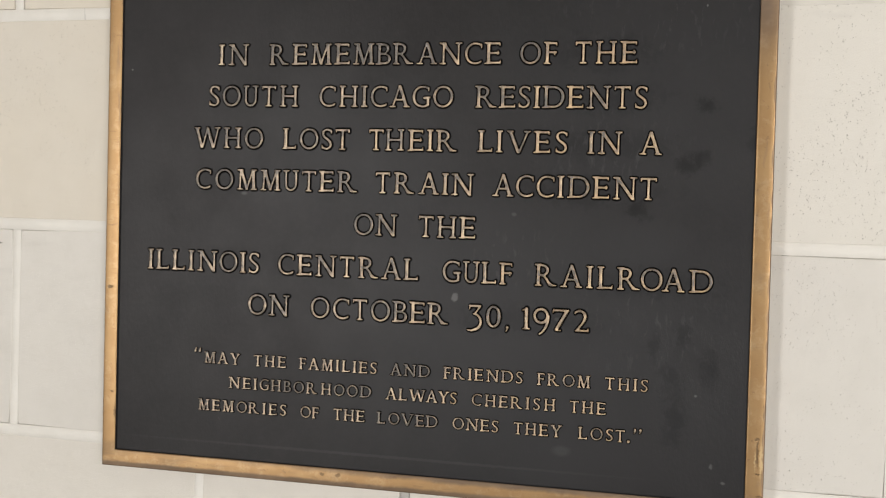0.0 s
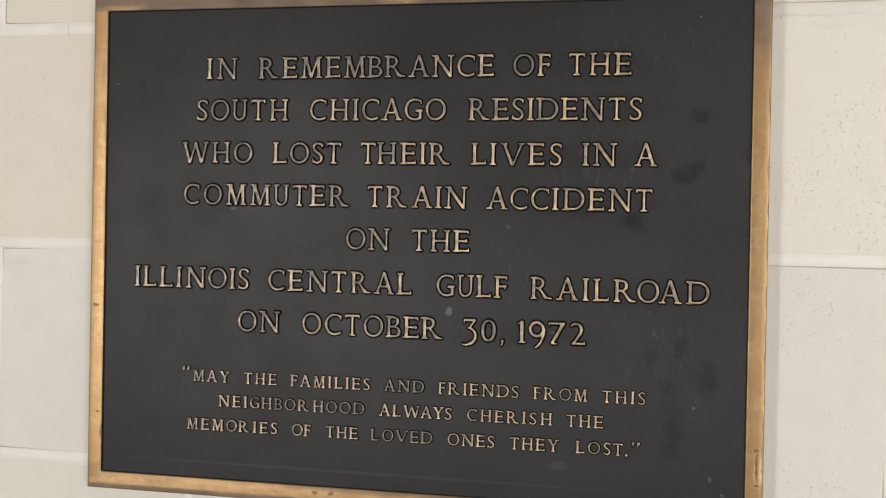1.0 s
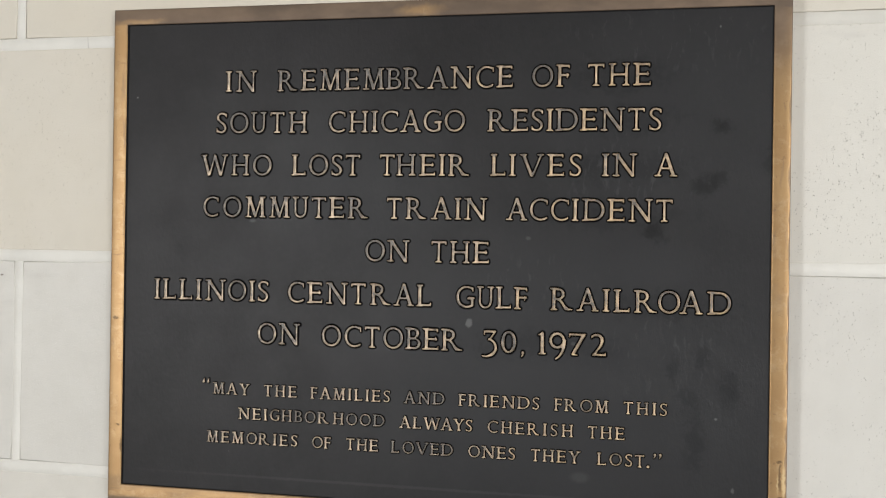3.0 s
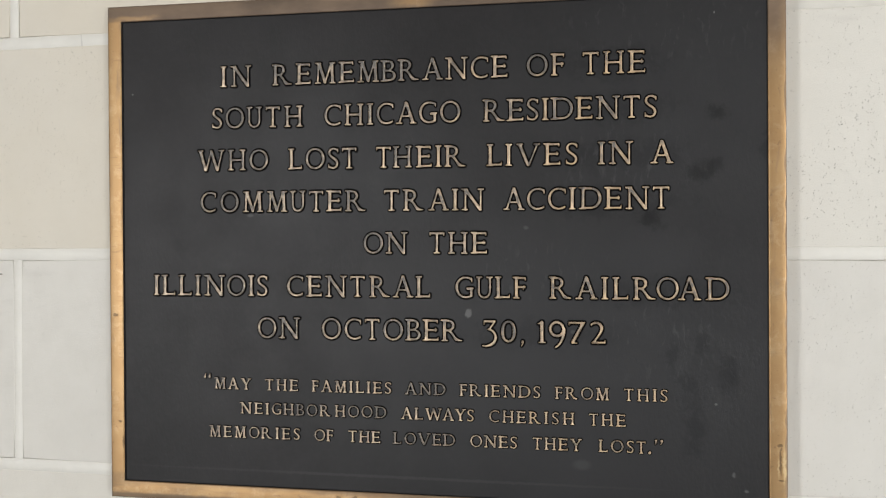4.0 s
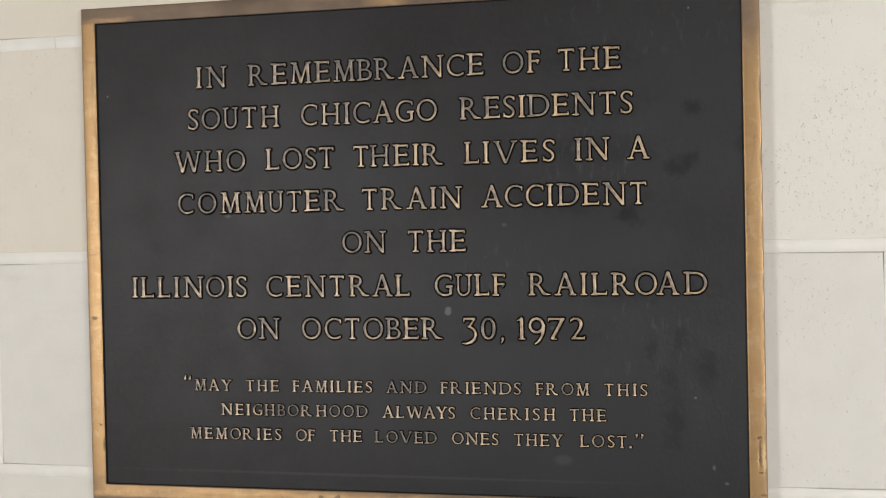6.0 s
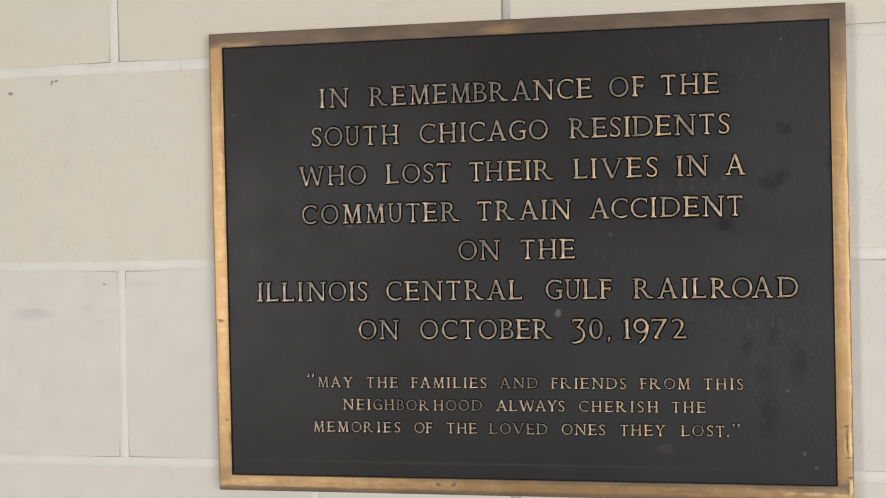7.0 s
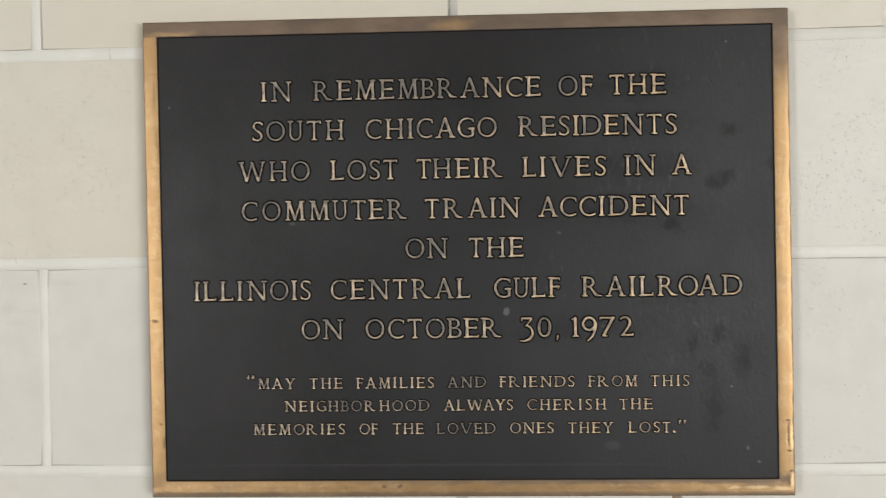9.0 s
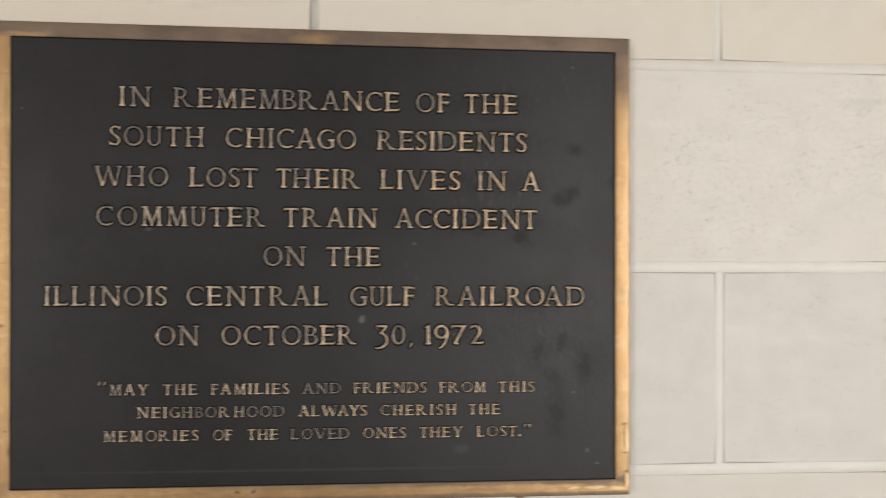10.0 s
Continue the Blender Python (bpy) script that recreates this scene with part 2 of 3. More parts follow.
    crinkled = n.bump(n.maths("MULTIPLY", skin, rubbed), 0.00024, streaks)
    return n.set(colour=colour, rough=n.span(n.noise(p, 30.0, 5), 0.3, 0.75, 0.40, 0.45), normal=crinkled, gloss=n.maths("SUBTRACT", n.maths("ADD", n.span(n.noise(n.stretch(p, (14, 14, 8)), 1.0, 5), 0.3, 0.7, 0.222, 0.240), n.maths("MULTIPLY", haze_sheen, 0.10)), n.maths("MULTIPLY", dark, 0.10)), metal=0.0)


def frame_material():
    """Satin bronze, rubbed bright at the sides and below, brown with tarnish along the top and up the far corner,
    browner along the lower edges.
    """
    n = Nodes("satin_bronze")
    p = n.place()
    x, _, z = n.split(n.wobble(p, 45, 0.007))
    brown = n.span(n.noise(n.wobble(p, 20, 0.03), 22.0, 5, 0.65), 0.54, 0.80, 0, 0.65)
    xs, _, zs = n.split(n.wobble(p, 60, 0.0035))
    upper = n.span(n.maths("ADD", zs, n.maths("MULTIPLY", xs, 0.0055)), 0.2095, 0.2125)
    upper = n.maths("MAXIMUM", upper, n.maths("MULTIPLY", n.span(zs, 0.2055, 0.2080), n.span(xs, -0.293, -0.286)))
    spill = n.maths("MULTIPLY", n.patch(n.wobble(p, 60, 0.01), -0.279, 0.2150, 0.024, 0.0026, 0.6), 0.55)
    glint = n.maths("MULTIPLY", n.patch(n.wobble(p, 90, 0.01), -0.008, 0.216, 0.016, 0.004, 0.8), 0.7)
    upper = n.maths("SUBTRACT", upper, n.maths("MAXIMUM", spill, glint), clamp=True)
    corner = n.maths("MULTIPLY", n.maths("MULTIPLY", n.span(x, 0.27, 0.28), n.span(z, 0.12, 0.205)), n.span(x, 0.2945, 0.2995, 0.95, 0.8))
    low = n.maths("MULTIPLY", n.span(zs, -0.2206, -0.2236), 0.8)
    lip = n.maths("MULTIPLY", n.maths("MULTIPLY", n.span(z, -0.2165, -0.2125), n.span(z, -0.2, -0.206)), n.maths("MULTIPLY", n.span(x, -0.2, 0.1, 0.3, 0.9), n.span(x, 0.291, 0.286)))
    smudge = n.maths("MULTIPLY", n.patch(n.wobble(p, 110, 0.02), 0.293, -0.211, 0.006, 0.006, 0.7), 0.9)
    smudge = n.maths("MAXIMUM", smudge, n.maths("MULTIPLY", n.patch(n.wobble(p, 110, 0.014), 0.272, -0.2150, 0.016, 0.0030, 0.8), 0.75))
    smudge = n.maths("MAXIMUM", smudge, n.maths("MULTIPLY", n.patch(n.wobble(p, 110, 0.008), -0.287, 0.205, 0.0025, 0.006, 0.7), 0.75))
    along = n.maths("MULTIPLY", n.span(n.noise(n.stretch(n.wobble(p, 30, 0.01), (16, 60, 150)), 1.0, 4), 0.52, 0.72, 0, 0.4), n.span(z, -0.206, -0.212))
    upright = n.maths("MULTIPLY", n.span(n.noise(n.stretch(n.wobble(p, 30, 0.01), (170, 60, 22)), 1.0, 4), 0.56, 0.72, 0, 0.4), n.span(z, -0.212, -0.206))
    rim = n.span(x, 0.3014, 0.3024, 0, 0.6)
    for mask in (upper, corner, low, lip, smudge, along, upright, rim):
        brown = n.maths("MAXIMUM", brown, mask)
    fine = n.noise(n.stretch(p, (400, 400, 400)), 1.0, 3)
    across = n.noise(n.stretch(p, (40, 40, 500)), 1.0, 2)
    gold = n.mix(n.span(n.noise(p, 45.0, 4), 0.3, 0.7), (0.32, 0.198, 0.092), (0.365, 0.235, 0.112))
    worn = n.span(n.noise(n.wobble(p, 120, 0.01), 85.0, 5, 0.7), 0.50, 0.70, 0, 0.45)
    gold = n.mix(worn, gold, (0.48, 0.345, 0.200))
    nicks = n.maths("MULTIPLY", n.span(across, 0.60, 0.68), n.span(n.noise(p, 40.0, 2), 0.5, 0.65, 0.0, 0.6))
    nicks = n.maths("MULTIPLY", nicks, n.span(x, 0.1, 0.28, 1.0, 0.25))
    gold = n.mix(nicks, gold, (0.235, 0.145, 0.078))
    pocks = n.span(n.noise(n.wobble(p, 300, 0.004), 240.0, 3), 0.65, 0.71, 0, 0.45)
    gold = n.mix(pocks, gold, (0.20, 0.125, 0.07))
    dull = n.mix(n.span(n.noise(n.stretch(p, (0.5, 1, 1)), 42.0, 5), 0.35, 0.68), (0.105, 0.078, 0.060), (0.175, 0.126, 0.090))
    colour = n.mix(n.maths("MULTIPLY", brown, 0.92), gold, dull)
    scars = n.maths("LESS_THAN", n.cells(n.wobble(p, 150, 0.008), 30.0), n.maths("MULTIPLY", n.span(n.noise(p, 9.0, 1), 0.5, 0.62), 0.06))
    rag = n.wobble(n.wobble(p, 260, 0.003), 900, 0.0025)
    for sx, sz, wide, high in ((0.2972, -0.1565, 0.0022, 0.0012), (0.2976, -0.1690, 0.0010, 0.0110), (0.2984, -0.1845, 0.0026, 0.0008), (0.3002, -0.2029, 0.0024, 0.0014), (0.2975, -0.2120, 0.0010, 0.0042),
                               (-0.2962, -0.0583, 0.0022, 0.0016), (-0.2917, -0.1565, 0.0018, 0.001), (-0.2888, -0.1757, 0.0009, 0.006), (-0.0782, -0.2169, 0.0022, 0.0013), (-0.0629, -0.2166, 0.0025, 0.0015)):
        scars = n.maths("MAXIMUM", scars, n.patch(rag, sx, sz, wide, high, 0.3))
    colour = n.mix(n.maths("MULTIPLY", scars, 0.75), colour, (0.135, 0.090, 0.052))
    # bare pale metal beside the gouges and on the rubbed lower corner
    bare = None
    for sx, sz, wide, high in ((0.3006, -0.1730, 0.0011, 0.0125), (0.2958, -0.1745, 0.0007, 0.0070), (0.3006, -0.2115, 0.0012, 0.0070), (0.2915, -0.2190, 0.0080, 0.0016), (0.2680, -0.2178, 0.0100, 0.0014), (0.2480, -0.2182, 0.0060, 0.0010)):
        chip = n.patch(rag, sx, sz, wide, high, 0.5)
        bare = chip if bare is None else n.maths("MAXIMUM", bare, chip)
    colour = n.mix(n.maths("MULTIPLY", bare, 0.55), colour, (0.62, 0.48, 0.27))
    normal = n.bump(fine, 0.00003, n.bump(n.noise(p, 70.0, 3), 0.00007, n.bump(scars, -0.0002)))
    rough = n.maths("ADD", n.span(brown, 0, 1, 0.36, 0.5), n.maths("MULTIPLY", fine, 0.08))
    return n.set(colour=colour, metal=n.span(brown, 0, 1, 0.8, 0.45), rough=rough, normal=normal)


def letter_material():
    """Raised letters: faces rubbed to bare bronze by amounts that differ from letter to letter, edges painted brighter,
    sides left dark with shade painted round the foot.
    """
    n = Nodes("rubbed_bronze_letter")
    p = n.place()
    w = n.world_place()
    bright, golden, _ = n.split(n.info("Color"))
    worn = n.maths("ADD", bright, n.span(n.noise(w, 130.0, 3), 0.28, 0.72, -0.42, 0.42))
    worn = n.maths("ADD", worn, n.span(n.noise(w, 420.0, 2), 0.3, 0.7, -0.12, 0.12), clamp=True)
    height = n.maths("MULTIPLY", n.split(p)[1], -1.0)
    # paler shoulders and foot serifs: edge highlights painted into the face
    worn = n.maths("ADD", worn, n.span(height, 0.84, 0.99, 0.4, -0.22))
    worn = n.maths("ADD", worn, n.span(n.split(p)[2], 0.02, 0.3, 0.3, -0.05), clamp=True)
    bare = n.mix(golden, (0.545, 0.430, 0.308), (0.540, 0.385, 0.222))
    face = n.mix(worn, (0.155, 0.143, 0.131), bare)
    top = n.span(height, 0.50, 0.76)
    # the near-black skirt fades out at its rim: contact shade painted round each letter
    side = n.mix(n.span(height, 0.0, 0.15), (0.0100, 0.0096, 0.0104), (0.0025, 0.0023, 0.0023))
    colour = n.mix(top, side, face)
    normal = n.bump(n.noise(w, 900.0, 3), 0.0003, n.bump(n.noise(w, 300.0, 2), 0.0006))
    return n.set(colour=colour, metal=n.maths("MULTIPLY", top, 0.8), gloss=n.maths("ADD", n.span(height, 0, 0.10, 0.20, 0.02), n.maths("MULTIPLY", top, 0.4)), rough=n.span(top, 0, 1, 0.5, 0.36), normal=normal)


def plain_material(name, light, dark, scale, rough):
    n = Nodes(name)
    p = n.world_place()
    colour = n.mix(n.span(n.noise(p, scale, 6), 0.35, 0.68), light, dark)
    return n.set(colour=colour, rough=rough, normal=n.bump(n.noise(p, scale * 30, 4), 0.002))


BLOCK = block_material()
MORTAR = mortar_material("white_painted_joint", (0.765, 0.745, 0.69), (0.72, 0.70, 0.645))
DULL_JOINT = mortar_material("cream_painted_joint", (0.70, 0.675, 0.615), (0.65, 0.628, 0.57))
GREY_JOINT = mortar_material("grey_sealed_joint", (0.52, 0.50, 0.46), (0.42, 0.41, 0.38))
BROWN_JOINT = mortar_material("rust_stained_joint", (0.31, 0.215, 0.125), (0.22, 0.145, 0.082))
BED = plain_material("painted_mortar_bed", (0.60, 0.57, 0.51), (0.5, 0.475, 0.425), 20, 0.8)
FIELD = panel_material()
BRONZE = frame_material()
LETTER = letter_material()
PAINT = plain_material("cream_wall_paint", (0.62, 0.59, 0.53), (0.57, 0.545, 0.49), 2.0, 0.6)
BUFF = plain_material("buff_wall_paint", (0.34, 0.315, 0.275), (0.29, 0.27, 0.235), 2.0, 0.6)
CONCRETE = plain_material("grey_concrete", (0.23, 0.22, 0.205), (0.17, 0.165, 0.155), 1.5, 0.7)
CEILING = plain_material("grey_ceiling_paint", (0.50, 0.49, 0.46), (0.44, 0.43, 0.40), 2.0, 0.7)


# ---- mesh helpers ----
def part(name, bm, material, parent=None, label="", smooth=None):
    """Links a bmesh as one mesh object, under a thing where one is given. smooth: degrees up to which edges are shaded round."""
    mesh = bpy.data.meshes.new(name)
    bm.to_mesh(mesh)
    bm.free()
    if smooth is not None:
        mesh.shade_smooth()
        mesh.set_sharp_from_angle(angle=radians(smooth))
    mesh.materials.append(material)
    ob = new(name, mesh)
    ob.parent = parent
    return tagged(ob, label)


def box(bm, low, high):
    vs = [bm.verts.new((x, y, z)) for x in (low[0], high[0]) for y in (low[1], high[1]) for z in (low[2], high[2])]
    for f in ((0, 1, 3, 2), (4, 6, 7, 5), (0, 4, 5, 1), (2, 3, 7, 6), (0, 2, 6, 4), (1, 5, 7, 3)):
        bm.faces.new([vs[i] for i in f])
    return bm


def setting(name, low, high, material, label, category):
    return tagged(part(name, box(bmesh.new(), low, high), material), label, category, kind="structure")


# ---- the hall: added out of view, toned for what the bronze reflects ----
WALL_X, TOP = 3.05, 2.8448
floor = setting("floor", (-WALL_X - 0.2, BACK_Y - 6, -0.15), (WALL_X + 0.2, 0.25, 0), CONCRETE, "grey concrete floor along the block wall", "floor")
ceiling = setting("ceiling", (-WALL_X - 0.2, BACK_Y - 0.2, TOP), (WALL_X + 0.2, 0.25, TOP + 0.15), CEILING, "unseen ceiling, dull grey to darken what the bronze reflects", "ceiling")
setting("wall_west", (-WALL_X - 0.2, BACK_Y - 0.2, 0), (-WALL_X, 0.25, TOP), PAINT, "plain cream painted side wall", "wall")
setting("wall_east", (WALL_X, BACK_Y - 0.2, 0), (WALL_X + 0.2, 0.25, TOP), PAINT, "plain cream painted side wall", "wall")
south = bmesh.new()
(a0, a1), (b0, b1) = OPENINGS
for x0, x1, z0, z1 in ((-WALL_X, a0, 0, TOP), (a1, b0, 0, TOP), (b1, WALL_X, 0, TOP), (a0, a1, 0, OPEN_Z[0]), (a0, a1, OPEN_Z[1], TOP), (b0, b1, 0, OPEN_Z[0]), (b0, b1, OPEN_Z[1], TOP)):
    box(south, (x0, BACK_Y - 0.2, z0), (x1, BACK_Y, z1))
tagged(part("wall_south", south, BUFF), "unseen buff wall with two wide openings, added to light the plaque", "wall", kind="structure")

# the block wall: a core, with blocks and mortar joints set on its face
wall = setting("wall_north", (-WALL_X, 0.0024, 0), (WALL_X, 0.2, TOP), BED, "cream painted concrete block wall with white mortar joints", "wall")
BLOCK_LONG, COURSE, JOINT, HEAD = 0.4064, 0.2032, 0.0104, 0.0082


def rippled(u, seed):
    return noise.noise(Vector((u * 14, seed * 3.7, 0.0))) * 0.00035 + noise.noise(Vector((u * 70, seed * 3.7, 5.0))) * 0.00025


def joint_strip(name, length, width, material, upright, seed, face):
    """A mortar strip with slightly uneven edges, struck flat. It lies along x, or along z if upright, centred on its own middle."""
    bm = bmesh.new()
    count = max(6, int(length / 0.014))
    rings = []
    for i in range(count + 1):
        u = length * (i / count - 0.5)
        a, b = width / 2 + rippled(u, seed), width / 2 + rippled(u, seed + 50)
        ring = [(-a, 0.0026), (-a, face + 0.0004), (-a + 0.0005, face), (b - 0.0005, face), (b, face + 0.0004), (b, 0.0026)]
        rings.append([bm.verts.new((v, y, u) if upright else (u, y, -v)) for v, y in ring])
    for one, two in zip(rings, rings[1:]):
        for k in range(5):
            quad = (one[k], one[k + 1], two[k + 1], two[k])
            bm.faces.new(quad)
    bmesh.ops.recalc_face_normals(bm, faces=bm.faces)
    return part(name, bm, material, wall, smooth=50)


def block_mesh(long, seed):
    """The face of one block: eased edges, with corners and edges very slightly out of line."""
    rng = random.Random(seed)
    bm = bmesh.new()
    w, h = (long - HEAD) / 2, (COURSE - JOINT) / 2
    rings = []
    for inset, y in ((0.0, 0.0026), (0.0, 0.0007), (0.0003, 0.0002), (0.0009, 0.0)):
        ring = []
        for (x0, z0), (x1, z1) in (((-1, -1), (1, -1)), ((1, -1), (1, 1)), ((1, 1), (-1, 1)), ((-1, 1), (-1, -1))):
            for k in range(4):
                x, z = x0 + (x1 - x0) * k / 4, z0 + (z1 - z0) * k / 4
                worn = 0.0011 if k == 0 else 0.0
                ring.append([x * (w - inset - worn), y, z * (h - inset - worn)])
        rings.append(ring)
    slip = [(rng.uniform(-0.0003, 0.0003), rng.uniform(-0.0003, 0.0003)) for _ in range(16)]
    made = [[bm.verts.new((x + dx, y, z + dz)) for (x, y, z), (dx, dz) in zip(ring, slip)] for ring in rings]
    for one, two in zip(made, made[1:]):
        for k in range(16):
            bm.faces.new((one[k], one[(k + 1) % 16], two[(k + 1) % 16], two[k]))
    bm.faces.new(made[-1])
    bmesh.ops.recalc_face_normals(bm, faces=bm.faces)
    mesh = bpy.data.meshes.new("block")
    bm.to_mesh(mesh)
    bm.free()
    mesh.materials.append(BLOCK)
    return mesh


# ---- the memorial plaque ----
MID_X, MID_Z = 0.006, 1.4245
LEFT, RIGHT, BOTTOM, UPPER, FIELD_Y = -0.3012, 0.3026, -0.2264, 0.2250, -0.0158
RAILS = {"l": 0.0136, "r": 0.0144, "t": 0.0143, "b": 0.0156}


def skew(x, z):
    """The casting is not quite square: its upper edge falls a little to the right, its lower edge rises."""
    return (-0.0020 - 0.0167 * z) * x


def lean(x, z):
    """Its left edge leans a little outwards towards the top, its right edge towards the foot."""
    return (0.0009 + 0.0045 * z) * min(0.0, (x + 0.1) / 0.2) + (0.0001 - 0.0015 * z) * max(0.0, (x - 0.1) / 0.2)


plaque = tagged(new("memorial_plaque"), "dark cast bronze memorial plaque with raised lettering and polished frame", "plaque")
plaque.location = (MID_X, 0, MID_Z)


def field_mesh():
    """The sunk field of the plaque: a slab whose cast face is not quite flat."""
    bm = bmesh.new()
    nx, nz = 72, 54
    x0, x1 = LEFT + RAILS["l"] - 0.003, RIGHT - RAILS["r"] + 0.001
    z0, z1 = BOTTOM + RAILS["b"] - 0.001, UPPER - RAILS["t"] + 0.001
    rows = []
    for j in range(nz + 1):
        row = []
        for i in range(nx + 1):
            x, z = x0 + (x1 - x0) * i / nx, z0 + (z1 - z0) * j / nz
            y = FIELD_Y + 0.00010 * noise.noise(Vector((x * 25, z * 25, 1.5))) + 0.00005 * noise.noise(Vector((x * 90, z * 90, 7.0)))
            row.append(bm.verts.new((x, y, z + skew(x, z))))
        rows.append(row)
    for j in range(nz):
        for i in range(nx):
            bm.faces.new((rows[j][i], rows[j][i + 1], rows[j + 1][i + 1], rows[j + 1][i]))
    edge = rows[0] + [r[-1] for r in rows[1:]] + rows[-1][-2::-1] + [r[0] for r in rows[-2:0:-1]]
    back = [bm.verts.new((v.co.x, -0.001, v.co.z)) for v in edge]
    for k in range(len(edge)):
        m = (k + 1) % len(edge)
        bm.faces.new((edge[m], edge[k], back[k], back[m]))
    bm.faces.new(back[::-1])
    return bm


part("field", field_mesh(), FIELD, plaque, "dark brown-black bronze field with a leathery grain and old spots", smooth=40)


def rail_mesh(side):
    """One mitred rail of the frame: a flat face with an eased outer edge, a crisp lip, and a few dents."""
    profile = [(0, 0.0002), (0, 0.0179), (0.0002, 0.0183), (0.0005, 0.0185), (0.0012, 0.0186), (0.0050, 0.0186), (0.0075, 0.0186), (-0.0014, 0.0186), (-0.0005, 0.0185), (-0.0001, 0.0180), (0.0004, 0.0160), (0.0010, 0.0150)]
    bm = bmesh.new()
    count = 110
    rings = []
    for i in range(count + 1):
        f = i / count
        ring = []
        for k, (u, d) in enumerate(profile):
            # how far in from each outer edge, towards the inner edges in the last four points
            reach = {s: (RAILS[s] + u if k > 6 else u) for s in "lrtb"}
            x0, x1, z0, z1 = LEFT + reach["l"], RIGHT - reach["r"], BOTTOM + reach["b"], UPPER - reach["t"]
            x = {"l": x0, "r": x1}.get(side, x0 + (x1 - x0) * f)
            z = {"b": z0, "t": z1}.get(side, z0 + (z1 - z0) * f)
            wear = noise.noise(Vector((x * 25, 9.1, z * 25))) * 0.00006 + noise.noise(Vector((x * 160, 3.3, z * 160))) * 0.00004
            y = -d + wear if 0 < k < 10 else -d
            ring.append((x + lean(x, z), y, z + skew(x, z)))
        rings.append([bm.verts.new(v) for v in ring])
    for one, two in zip(rings, rings[1:]):
        for k in range(len(profile) - 1):
            face = bm.faces.new((one[k], two[k], two[k + 1], one[k + 1]))
            face.material_index = int(k > len(profile) - 4)  # the inner side takes the field's dark material, standing in for its shade
    bmesh.ops.recalc_face_normals(bm, faces=bm.faces)
    if sum(f.normal.y for f in bm.faces) > 0:
        bmesh.ops.reverse_faces(bm, faces=bm.faces)
    return bm


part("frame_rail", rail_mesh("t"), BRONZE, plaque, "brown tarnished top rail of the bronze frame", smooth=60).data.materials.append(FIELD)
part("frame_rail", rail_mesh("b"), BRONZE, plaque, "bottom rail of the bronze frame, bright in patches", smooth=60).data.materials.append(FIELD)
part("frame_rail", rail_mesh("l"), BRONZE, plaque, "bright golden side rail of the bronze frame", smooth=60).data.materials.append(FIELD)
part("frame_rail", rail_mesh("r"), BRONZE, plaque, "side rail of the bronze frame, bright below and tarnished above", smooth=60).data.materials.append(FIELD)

# ---- raised lettering: the built-in font, given serifs and a cast relief ----
STEM = 0.15
THIN = 0.095
SERIF = 0.10


def font_triangles(char):
    """The outline of a character of the built-in font as flat triangles, with its left and right ends, in cap heights."""
    text = bpy.data.curves.new("text", "FONT")
    text.body = char
    ob = new("text", text)
    mesh = bpy.data.meshes.new_from_object(ob.evaluated_get(bpy.context.evaluated_depsgraph_get()))
    mesh.calc_loop_triangles()
    at = np.array([v.co[:2] for v in mesh.vertices]) / 0.682
    tris = [at[list(t.vertices)] for t in mesh.loop_triangles]
    bpy.data.objects.remove(ob)
    bpy.data.curves.remove(text)
    bpy.data.meshes.remove(mesh)
    return tris, at[:, 0].min(), at[:, 0].max()


